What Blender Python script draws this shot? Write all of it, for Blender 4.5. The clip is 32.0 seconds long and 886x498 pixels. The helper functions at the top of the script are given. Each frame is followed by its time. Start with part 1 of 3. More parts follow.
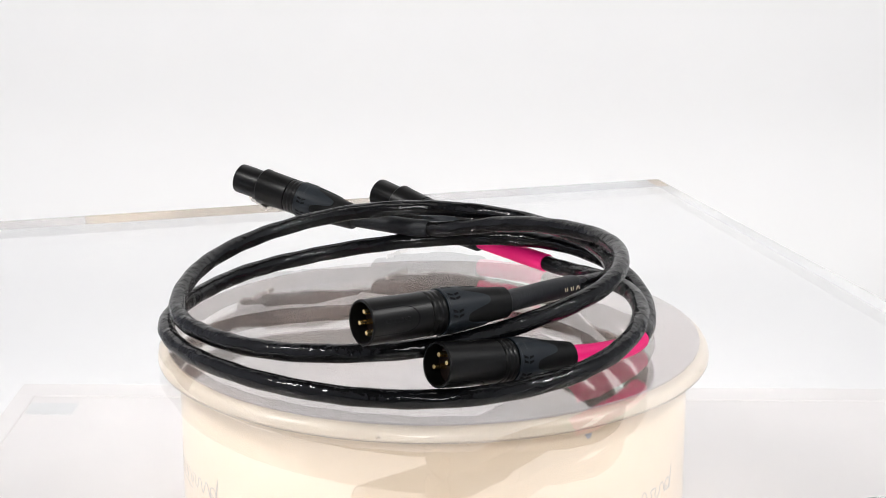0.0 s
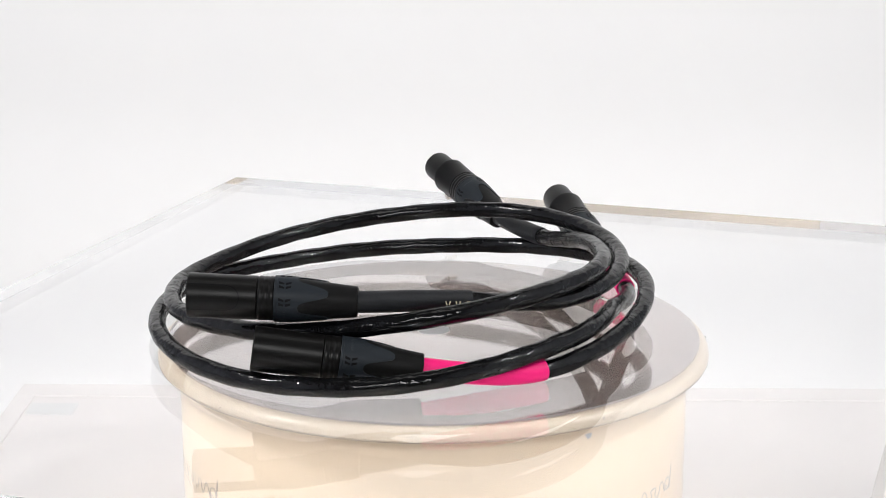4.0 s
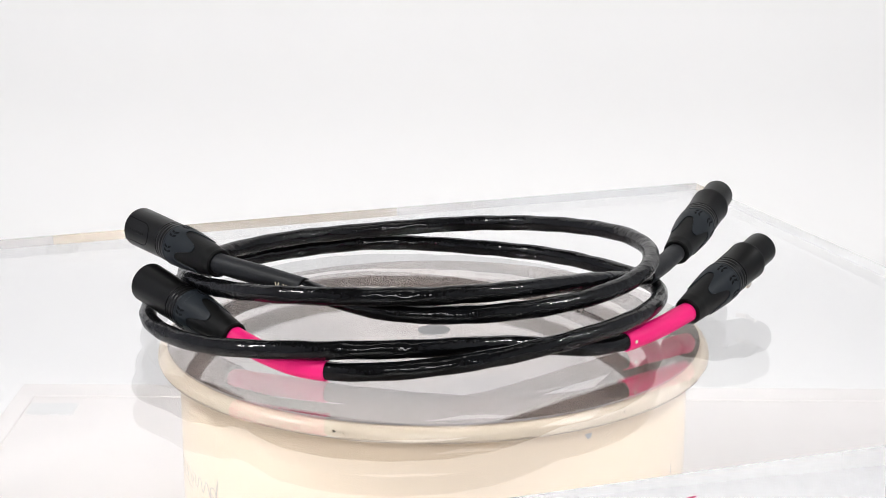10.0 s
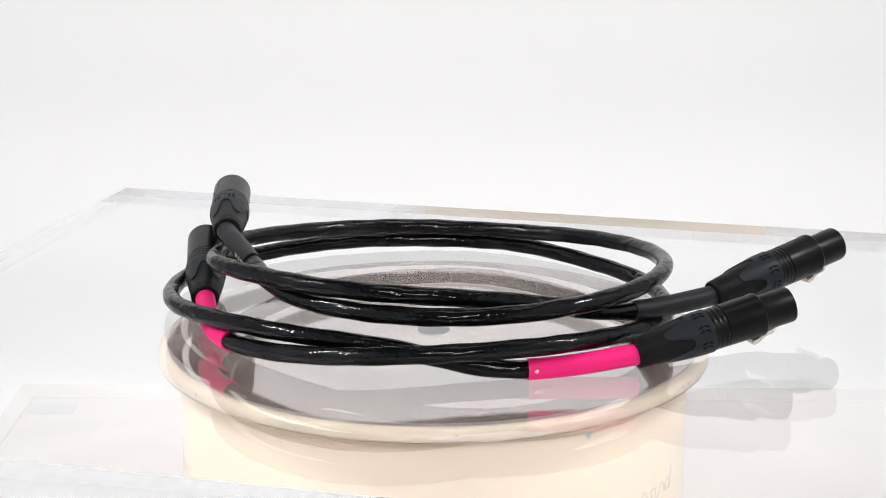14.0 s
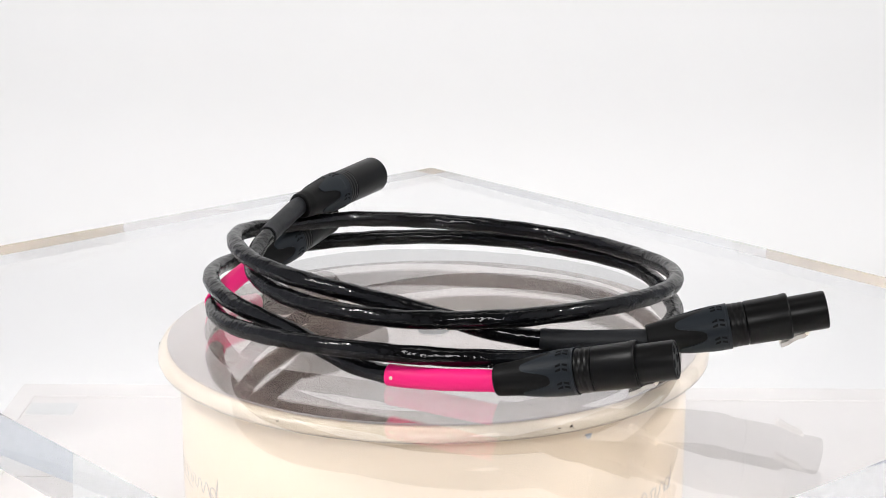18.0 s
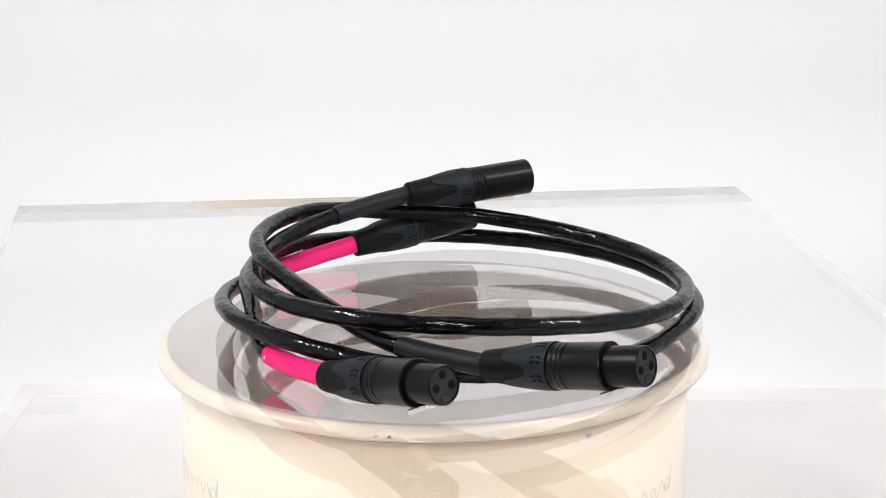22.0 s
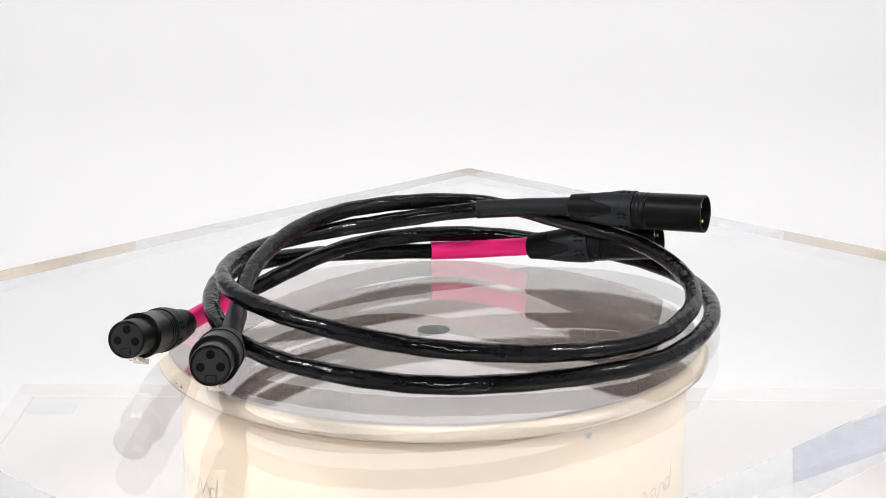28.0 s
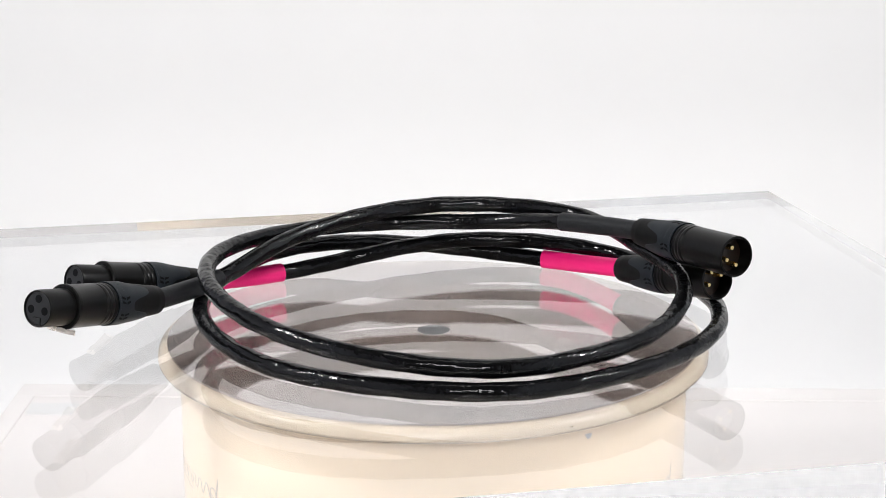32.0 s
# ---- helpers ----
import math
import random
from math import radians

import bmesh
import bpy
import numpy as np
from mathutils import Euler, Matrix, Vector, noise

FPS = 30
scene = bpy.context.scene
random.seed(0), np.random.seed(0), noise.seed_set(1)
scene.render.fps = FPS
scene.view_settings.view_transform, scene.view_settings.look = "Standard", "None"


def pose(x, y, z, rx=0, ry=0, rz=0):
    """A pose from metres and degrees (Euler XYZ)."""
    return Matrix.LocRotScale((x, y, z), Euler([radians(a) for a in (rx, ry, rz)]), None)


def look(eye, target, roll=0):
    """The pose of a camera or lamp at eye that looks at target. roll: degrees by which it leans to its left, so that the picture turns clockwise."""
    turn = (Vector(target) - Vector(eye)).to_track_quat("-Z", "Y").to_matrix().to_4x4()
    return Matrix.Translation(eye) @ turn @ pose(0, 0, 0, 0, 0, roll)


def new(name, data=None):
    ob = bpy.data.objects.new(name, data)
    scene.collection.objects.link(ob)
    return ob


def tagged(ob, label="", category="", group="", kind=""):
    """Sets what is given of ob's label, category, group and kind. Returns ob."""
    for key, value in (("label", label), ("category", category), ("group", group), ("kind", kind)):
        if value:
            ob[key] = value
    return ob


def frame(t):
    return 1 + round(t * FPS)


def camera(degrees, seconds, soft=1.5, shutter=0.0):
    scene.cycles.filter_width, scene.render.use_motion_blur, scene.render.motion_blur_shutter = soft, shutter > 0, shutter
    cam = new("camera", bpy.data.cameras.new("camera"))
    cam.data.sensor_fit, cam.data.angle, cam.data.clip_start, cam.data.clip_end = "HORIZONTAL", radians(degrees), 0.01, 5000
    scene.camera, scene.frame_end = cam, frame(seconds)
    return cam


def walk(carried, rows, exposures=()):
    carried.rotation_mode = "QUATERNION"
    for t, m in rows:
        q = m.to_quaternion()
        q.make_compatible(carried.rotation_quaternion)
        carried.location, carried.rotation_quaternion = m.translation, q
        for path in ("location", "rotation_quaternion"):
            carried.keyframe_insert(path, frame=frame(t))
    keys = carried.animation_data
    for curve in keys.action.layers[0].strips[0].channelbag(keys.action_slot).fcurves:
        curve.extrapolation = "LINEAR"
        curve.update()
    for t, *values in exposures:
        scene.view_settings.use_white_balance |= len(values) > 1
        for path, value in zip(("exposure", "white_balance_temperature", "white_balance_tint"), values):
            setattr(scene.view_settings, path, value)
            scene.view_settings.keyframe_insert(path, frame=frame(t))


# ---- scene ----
from collections import namedtuple

# ------------------------------------------------------------------ plan
TABLE_Z = 0.0
BASE_H = 0.1105                 # drum and platter, table to underside of the slab
SLAB_T = 0.025
ZT = TABLE_Z + 0.0045 + BASE_H + SLAB_T  # top of the acrylic slab
ZB = ZT - SLAB_T

cam = camera(27.52, 32.0, soft=0.7)
still = pose(0, -0.83, ZT + 0.2503, 75.36, 0.02, -0.318)
walk(cam, [(0, still), (32, still)], exposures=[(0, -0.185), (32, -0.185)])


scene.cycles.max_bounces = scene.cycles.transmission_bounces = scene.cycles.glossy_bounces = 24


def turn(t):
    """Degrees by which the platter has turned (clockwise from above)."""
    return -(8.5607 * t - 0.003532 * t * (t - 32))


# ------------------------------------------------------------------ light
world = bpy.data.worlds.new("studio")
scene.world = world
world.use_nodes = True
world.node_tree.nodes["Background"].inputs[0].default_value = (1.0, 0.98, 0.97, 1)
world.node_tree.nodes["Background"].inputs[1].default_value = 0.15


def area_lamp(name, eye, target, w, h, watts, colour=(1, 1, 1), spread=180):
    data = bpy.data.lights.new(name, "AREA")
    data.shape, data.size, data.size_y = "RECTANGLE", w, h
    data.energy, data.color = watts, colour
    data.spread = radians(spread)
    ob = new(name, data)
    ob.matrix_world = look(eye, target)
    return ob


area_lamp("softbox_left", (-0.86, -0.28, 1.05), (0, 0.05, 0.1), 0.20, 0.20, 8.2, (1.0, 0.985, 0.965))
area_lamp("softbox_right", (0.95, -0.25, 1.10), (0, 0.05, 0.1), 0.14, 0.14, 7.2, (1.0, 0.985, 0.97))
# two added fills, from behind and above, that whiten the backdrop cloth
area_lamp("backdrop_fill", (0.0, 1.25, 0.50), (0, 0.7, 0.30), 1.7, 1.0, 2.3, (1.0, 0.980, 0.961))
area_lamp("overhead_fill", (0.28, 0.10, 1.35), (0, 0.64, 0.05), 1.1, 0.3, 1.35, (1.0, 0.980, 0.961), 75)
# added fill that evens out the drum front, set high to stay unreflected
area_lamp("front_fill", (0.0, -2.3, 1.42), (0, 0.0, 0.1), 1.0, 0.45, 22.5, (1.0, 0.99, 0.985))

# ------------------------------------------------------------------ materials


def node_material(name):
    m = bpy.data.materials.new(name)
    m.use_nodes = True
    nt = m.node_tree
    return m, nt, nt.nodes["Principled BSDF"]


def surface(name, base, rough=0.5, metal=0.0, vary=0.12, scale=40.0, fine=400.0, bump=0.15, depth=0.0004,
            rough_vary=0.1, coat=0.0, coat_rough=0.05, specular=0.5):
    """A surface with colour variation at two scales, uneven gloss and fine relief."""
    m, nt, b = node_material(name)
    tc = nt.nodes.new("ShaderNodeTexCoord")
    n1 = nt.nodes.new("ShaderNodeTexNoise")
    n1.inputs["Scale"].default_value, n1.inputs["Detail"].default_value = scale, 6
    n2 = nt.nodes.new("ShaderNodeTexNoise")
    n2.inputs["Scale"].default_value, n2.inputs["Detail"].default_value = fine, 3
    for n in (n1, n2):
        nt.links.new(tc.outputs["Object"], n.inputs["Vector"])
    mix = nt.nodes.new("ShaderNodeMix")
    mix.data_type = "RGBA"
    mix.inputs[6].default_value = (*[c * (1 - vary) for c in base], 1)
    mix.inputs[7].default_value = (*[min(1, c * (1 + vary)) for c in base], 1)
    add = nt.nodes.new("ShaderNodeMath")
    add.operation = "MULTIPLY_ADD"
    add.inputs[1].default_value = 0.35
    nt.links.new(n2.outputs["Fac"], add.inputs[0])
    mul = nt.nodes.new("ShaderNodeMath")
    mul.operation = "MULTIPLY"
    mul.inputs[1].default_value = 0.65
    nt.links.new(n1.outputs["Fac"], mul.inputs[0])
    nt.links.new(mul.outputs[0], add.inputs[2])
    nt.links.new(add.outputs[0], mix.inputs[0])
    nt.links.new(mix.outputs[2], b.inputs["Base Color"])
    rr = nt.nodes.new("ShaderNodeMapRange")
    rr.inputs["To Min"].default_value = max(0.0, rough - rough_vary)
    rr.inputs["To Max"].default_value = min(1.0, rough + rough_vary)
    nt.links.new(n1.outputs["Fac"], rr.inputs["Value"])
    nt.links.new(rr.outputs[0], b.inputs["Roughness"])
    b.inputs["Metallic"].default_value = metal
    b.inputs["Specular IOR Level"].default_value = specular
    b.inputs["Coat Weight"].default_value, b.inputs["Coat Roughness"].default_value = coat, coat_rough
    if bump:
        bp = nt.nodes.new("ShaderNodeBump")
        bp.inputs["Strength"].default_value, bp.inputs["Distance"].default_value = bump, depth
        nt.links.new(n2.outputs["Fac"], bp.inputs["Height"])
        nt.links.new(bp.outputs[0], b.inputs["Normal"])
    return m


def jacket_material():
    """Clear wrinkled glossy sheath over dark conductors: fine helical ribs that come and go, and small dents."""
    m, nt, b = node_material("glossy_jacket")
    uv = nt.nodes.new("ShaderNodeUVMap")
    tc = nt.nodes.new("ShaderNodeTexCoord")

    def blotches(scale, detail, source):
        n = nt.nodes.new("ShaderNodeTexNoise")
        n.inputs["Scale"].default_value, n.inputs["Detail"].default_value = scale, detail
        nt.links.new(source, n.inputs["Vector"])
        return n.outputs["Fac"]

    def reckon(kind, one, two, three=None):
        n = nt.nodes.new("ShaderNodeMath")
        n.operation = kind
        for k, v in enumerate((one, two, three)):
            if v is None:
                continue
            if isinstance(v, (int, float)):
                n.inputs[k].default_value = v
            else:
                nt.links.new(v, n.inputs[k])
        return n.outputs[0]

    def spread(value, lo, hi):
        n = nt.nodes.new("ShaderNodeMapRange")
        n.inputs["From Min"].default_value, n.inputs["From Max"].default_value = lo, hi
        nt.links.new(value, n.inputs["Value"])
        return n.outputs[0]

    sep = nt.nodes.new("ShaderNodeSeparateXYZ")
    nt.links.new(uv.outputs[0], sep.inputs[0])
    wander = blotches(90, 3, tc.outputs["Object"])
    patch = spread(blotches(45, 2, tc.outputs["Object"]), 0.42, 0.62)
    # ribs about a millimetre apart, three starts round the cable
    phase = reckon("MULTIPLY_ADD", sep.outputs[0], 5200, reckon("MULTIPLY_ADD", sep.outputs[1], 3 / 0.004, reckon("MULTIPLY", wander, 26)))
    ribs = reckon("MULTIPLY", reckon("SINE", phase, 0), patch)
    # dents stretched along the cable
    around = reckon("DIVIDE", sep.outputs[1], 0.004)
    place = nt.nodes.new("ShaderNodeCombineXYZ")
    for k, v in enumerate((reckon("MULTIPLY", sep.outputs[0], 0.7), reckon("MULTIPLY", reckon("COSINE", around, 0), 0.004),
                           reckon("MULTIPLY", reckon("SINE", around, 0), 0.004))):
        nt.links.new(v, place.inputs[k])
    dents = blotches(300, 2.2, place.outputs[0])
    height = reckon("MULTIPLY_ADD", ribs, 0.013, dents)
    coat_bump = nt.nodes.new("ShaderNodeBump")
    coat_bump.inputs["Strength"].default_value, coat_bump.inputs["Distance"].default_value = 0.85, 0.0007
    nt.links.new(height, coat_bump.inputs["Height"])
    nt.links.new(coat_bump.outputs[0], b.inputs["Coat Normal"])
    tone = nt.nodes.new("ShaderNodeMix")
    tone.data_type = "RGBA"
    tone.inputs[6].default_value, tone.inputs[7].default_value = (0.0010, 0.0010, 0.0013, 1), (0.0048, 0.0054, 0.0070, 1)
    nt.links.new(spread(blotches(55, 5, uv.outputs[0]), 0.48, 0.75), tone.inputs[0])
    nt.links.new(tone.outputs[2], b.inputs["Base Color"])
    b.inputs["Roughness"].default_value = 0.5
    b.inputs["Specular IOR Level"].default_value = 0.04
    b.inputs["Coat Weight"].default_value, b.inputs["Coat Roughness"].default_value = 0.60, 0.035
    return m


def acrylic_material():
    m, nt, b = node_material("clear_acrylic")
    b.inputs["Base Color"].default_value = (0.985, 0.992, 1.0, 1)
    b.inputs["Transmission Weight"].default_value = 1.0
    b.inputs["IOR"].default_value = 1.49
    b.inputs["Roughness"].default_value = 0.0
    return m


def paper_material():
    """Thin white backdrop cloth that lets part of the light through."""
    m = surface("white_backdrop_cloth", (0.925, 0.922, 0.918), 0.9, vary=0.012, scale=3, fine=40, bump=0.03)
    nt = m.node_tree
    tr = nt.nodes.new("ShaderNodeBsdfTranslucent")
    tr.inputs["Color"].default_value = (0.915, 0.915, 0.915, 1)
    mix = nt.nodes.new("ShaderNodeMixShader")
    mix.inputs[0].default_value = 0.2
    nt.links.new(nt.nodes["Principled BSDF"].outputs[0], mix.inputs[1])
    nt.links.new(tr.outputs[0], mix.inputs[2])
    nt.links.new(mix.outputs[0], nt.nodes["Material Output"].inputs[0])
    return m


def steel_material():
    """Polished metal disc with a warm haze and fine scratches."""
    m, nt, b = node_material("polished_steel")
    b.inputs["Metallic"].default_value = 1.0
    tc = nt.nodes.new("ShaderNodeTexCoord")
    n = nt.nodes.new("ShaderNodeTexNoise")
    n.inputs["Scale"].default_value, n.inputs["Detail"].default_value = 25, 8
    nt.links.new(tc.outputs["Object"], n.inputs["Vector"])
    mp = nt.nodes.new("ShaderNodeMapping")
    mp.inputs["Scale"].default_value = (500, 160, 30)
    nt.links.new(tc.outputs["Object"], mp.inputs["Vector"])
    s = nt.nodes.new("ShaderNodeTexNoise")
    s.inputs["Scale"].default_value, s.inputs["Detail"].default_value = 1.0, 4
    nt.links.new(mp.outputs[0], s.inputs["Vector"])
    mix = nt.nodes.new("ShaderNodeMix")
    mix.data_type = "RGBA"
    mix.inputs[6].default_value, mix.inputs[7].default_value = (0.60, 0.573, 0.571, 1), (0.65, 0.622, 0.62, 1)
    nt.links.new(n.outputs["Fac"], mix.inputs[0])
    nt.links.new(mix.outputs[2], b.inputs["Base Color"])
    rr = nt.nodes.new("ShaderNodeMapRange")
    rr.inputs["To Min"].default_value, rr.inputs["To Max"].default_value = 0.0, 0.03
    nt.links.new(s.outputs["Fac"], rr.inputs["Value"])
    nt.links.new(rr.outputs[0], b.inputs["Roughness"])
    haze = nt.nodes.new("ShaderNodeBsdfDiffuse")
    hz = nt.nodes.new("ShaderNodeMix")
    hz.data_type = "RGBA"
    hz.inputs[6].default_value, hz.inputs[7].default_value = (0.46, 0.35, 0.297, 1), (0.53, 0.407, 0.348, 1)
    nt.links.new(s.outputs["Fac"], hz.inputs[0])
    nt.links.new(hz.outputs[2], haze.inputs["Color"])
    both = nt.nodes.new("ShaderNodeMixShader")
    # fine scratches in two directions, a little duller than the polish
    level = None
    for turned, stretch in ((35, (1100, 14, 1)), (-62, (900, 11, 1)), (8, (1300, 18, 1))):
        ms = nt.nodes.new("ShaderNodeMapping")
        ms.inputs["Rotation"].default_value = (0, 0, radians(turned))
        ms.inputs["Scale"].default_value = stretch
        nt.links.new(tc.outputs["Object"], ms.inputs["Vector"])
        ns = nt.nodes.new("ShaderNodeTexNoise")
        ns.inputs["Scale"].default_value, ns.inputs["Detail"].default_value = 1.0, 1
        nt.links.new(ms.outputs[0], ns.inputs["Vector"])
        cut = nt.nodes.new("ShaderNodeMapRange")
        cut.inputs["From Min"].default_value, cut.inputs["From Max"].default_value = 0.70, 0.80
        cut.inputs["To Min"].default_value, cut.inputs["To Max"].default_value = 0.0, 0.18
        nt.links.new(ns.outputs["Fac"], cut.inputs["Value"])
        plus = nt.nodes.new("ShaderNodeMath")
        plus.operation = "ADD"
        plus.inputs[1].default_value = 0.20
        nt.links.new(cut.outputs[0], plus.inputs[0])
        if level is not None:
            nt.links.new(level, plus.inputs[1])
        level = plus.outputs[0]
    nt.links.new(level, both.inputs[0])
    nt.links.new(b.outputs[0], both.inputs[1])
    nt.links.new(haze.outputs[0], both.inputs[2])
    nt.links.new(both.outputs[0], nt.nodes["Material Output"].inputs[0])
    return m


M_JACKET = jacket_material()
M_ACRYLIC = acrylic_material()
M_STEEL = steel_material()
M_SHRINK = surface("black_heat_shrink", (0.010, 0.011, 0.013), 0.5, vary=0.35, scale=160, fine=800, bump=0.45, depth=0.0004, specular=0.3)
M_PINK = surface("pink_heat_shrink", (0.97, 0.012, 0.205), 0.5, vary=0.04, scale=60, fine=600, bump=0.2, depth=0.0003, specular=0.3)
M_SHELL = surface("black_plated_shell", (0.0036, 0.0035, 0.0034), 0.34, vary=0.3, scale=120, fine=900, bump=0.15, depth=0.0002, coat=0.0, coat_rough=0.2, specular=0.20)
M_BOOT = surface("black_rubber_boot", (0.0045, 0.0045, 0.0045), 0.5, vary=0.25, scale=120, fine=1200, bump=0.25, depth=0.0002, specular=0.15)
M_COLLAR = surface("slate_nylon_collar", (0.0105, 0.0145, 0.019), 0.48, vary=0.2, scale=120, fine=1200, bump=0.2, depth=0.0002, specular=0.24)
M_BAR = surface("slate_letter_bar", (0.022, 0.026, 0.031), 0.5, vary=0.2, specular=0.3)
M_SLOT = surface("dark_slot", (0.006, 0.006, 0.007), 0.8, vary=0.2, specular=0.1)
M_INSERT = surface("brown_black_insert", (0.02, 0.011, 0.007), 0.4, vary=0.2)
M_FACE = surface("female_face_plastic", (0.010, 0.0105, 0.0115), 0.5, vary=0.2)
M_GOLD = surface("gold_plate", (1.0, 0.74, 0.34), 0.25, metal=1.0, vary=0.05)
M_NICKEL = surface("nickel_latch", (0.86, 0.80, 0.72), 0.28, metal=0.55, vary=0.08)
M_PRINT = surface("cream_print", (0.90, 0.80, 0.58), 0.5, vary=0.15)
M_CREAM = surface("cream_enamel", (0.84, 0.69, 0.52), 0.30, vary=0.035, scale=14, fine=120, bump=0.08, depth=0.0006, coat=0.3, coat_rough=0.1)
# drum cream made darker all over: the rim's taupe shading put into its colour
M_RIM = surface("shaded_cream_enamel", (0.60, 0.51, 0.405), 0.30, vary=0.035, scale=14, fine=120, bump=0.08, depth=0.0006, coat=0.0, coat_rough=0.1)
M_CHIP = surface("chipped_dark_metal", (0.075, 0.055, 0.045), 0.8, vary=0.5, scale=400, fine=2000, specular=0.1)
M_WORN = surface("worn_grey_line", (0.34, 0.31, 0.28), 0.6, vary=0.3)
M_MARK = surface("grey_mark", (0.42, 0.43, 0.46), 0.5, vary=0.2)
M_BOLT = surface("grey_bolt", (0.50, 0.505, 0.51), 0.5, metal=0.6, vary=0.2)
M_SCRIPT = surface("grey_script_ink", (0.47, 0.43, 0.39), 0.5, vary=0.15)
M_TABLE = surface("pale_table", (0.69, 0.655, 0.64), 0.6, vary=0.05, scale=6, fine=60, bump=0.05)
M_PAPER = paper_material()
M_EDGING = surface("white_edging", (0.705, 0.672, 0.655), 0.5, vary=0.03, scale=20, fine=200, bump=0.05)
M_STICKER = surface("grey_sticker", (0.60, 0.605, 0.60), 0.6, vary=0.1, scale=60)
M_WALL = surface("white_wall", (0.80, 0.79, 0.785), 0.8, vary=0.02, scale=2, fine=30, bump=0.05)
# bounce colours for the added side walls, bluish for the plate's edges
M_EAST_BOUNCE = surface("cool_white_bounce", (0.72, 0.75, 0.80), 0.8, vary=0.04, scale=2, fine=30, bump=0.05)
M_WEST_BOUNCE = surface("pale_blue_bounce", (0.76, 0.78, 0.87), 0.8, vary=0.05, scale=2, fine=30, bump=0.05)
M_ROOM = surface("dim_room_wall", (0.08, 0.085, 0.095), 0.8, vary=0.08, scale=2, fine=30, bump=0.05)

# ------------------------------------------------------------------ mesh helpers


def mesh_from(name, verts, faces, mat, smooth=True, uvs=None):
    me = bpy.data.meshes.new(name)
    me.from_pydata([tuple(v) for v in verts], [], faces)
    me.materials.append(mat)
    if smooth:
        me.polygons.foreach_set("use_smooth", [True] * len(me.polygons))
    if uvs is not None:
        lay = me.uv_layers.new(name="UVMap")
        flat = []
        for p in me.polygons:
            for k, v in enumerate(p.vertices):
                flat += uvs(v, p.index, k)
        lay.data.foreach_set("uv", flat)
    me.update()
    return me


def attach(name, me, parent, m=None, label=""):
    ob = new(name, me)
    ob.parent = parent
    if m is not None:
        ob.matrix_local = m
    if label:
        tagged(ob, label)
    return ob


def mesh_of(bm, name, mat, smooth=False):
    me = bpy.data.meshes.new(name)
    bmesh.ops.recalc_face_normals(bm, faces=bm.faces)
    bm.to_mesh(me)
    bm.free()
    me.materials.append(mat)
    if smooth:
        me.polygons.foreach_set("use_smooth", [True] * len(me.polygons))
    return me


def box_bm(x0, y0, z0, x1, y1, z1, bevel=0.0, seg=2):
    bm = bmesh.new()
    bmesh.ops.create_cube(bm, size=1)
    for v in bm.verts:
        v.co = Vector(((x0 + x1) / 2 + v.co.x * (x1 - x0), (y0 + y1) / 2 + v.co.y * (y1 - y0), (z0 + z1) / 2 + v.co.z * (z1 - z0)))
    if bevel:
        bmesh.ops.bevel(bm, geom=bm.edges[:], offset=bevel, segments=seg, profile=0.5, affect="EDGES")
    return bm


def lathe(name, profile, mat, seg=48, axis="x", sharp=None):
    """A body of revolution from (along, radius) pairs; radius 0 closes an end."""
    verts, faces, rows = [], [], []
    for a, r in profile:
        if r < 1e-7:
            rows.append([len(verts)])
            verts.append((a, 0, 0) if axis == "x" else (0, 0, a))
        else:
            row = []
            for k in range(seg):
                c, s = math.cos(2 * math.pi * k / seg), math.sin(2 * math.pi * k / seg)
                row.append(len(verts))
                verts.append((a, r * c, r * s) if axis == "x" else (r * c, r * s, a))
            rows.append(row)
    for p, q in zip(rows, rows[1:]):
        for k in range(seg):
            n = (k + 1) % seg
            if len(p) == 1 and len(q) == 1:
                continue
            if len(p) == 1:
                faces.append((p[0], q[n], q[k]))
            elif len(q) == 1:
                faces.append((p[k], p[n], q[0]))
            else:
                faces.append((p[k], p[n], q[n], q[k]))
    me = mesh_from(name, verts, faces, mat)
    bm = bmesh.new()
    bm.from_mesh(me)
    bmesh.ops.recalc_face_normals(bm, faces=bm.faces)
    bm.to_mesh(me)
    bm.free()
    me.set_sharp_from_angle(angle=radians(32))
    return me


def spline(knots, n):
    """n places along a natural cubic spline through evenly timed knots."""
    K = np.array(knots, float)
    m = len(K)
    A, B = np.eye(m), np.zeros((m, m))
    for i in range(1, m - 1):
        A[i, i - 1:i + 2] = 1, 4, 1
        B[i, i - 1:i + 2] = 6, -12, 6
    S = np.linalg.solve(A, B @ K)
    out = []
    for u in np.linspace(0, m - 1, n):
        i = min(int(u), m - 2)
        s = u - i
        out.append((1 - s) * K[i] + s * K[i + 1] + ((1 - s) ** 3 - (1 - s)) / 6 * S[i] + (s ** 3 - s) / 6 * S[i + 1])
    return np.array(out)


def even(points, step):
    """The same line with evenly spaced places."""
    d = np.concatenate([[0], np.cumsum(np.linalg.norm(np.diff(points, axis=0), axis=1))])
    s = np.linspace(0, d[-1], max(2, int(d[-1] / step)))
    return np.stack([np.interp(s, d, points[:, k]) for k in range(3)], 1), s


Strand = namedtuple("Strand", "points lengths sides ups")


def strand(points, step=0.0015):
    p, s = even(points, step)
    t = np.gradient(p, axis=0)
    t /= np.linalg.norm(t, axis=1)[:, None]
    up = np.tile(np.array([0.0, 0, 1]), (len(p), 1))
    side = np.cross(t, up)
    side /= np.linalg.norm(side, axis=1)[:, None]
    return Strand(p, s, side, np.cross(side, t))


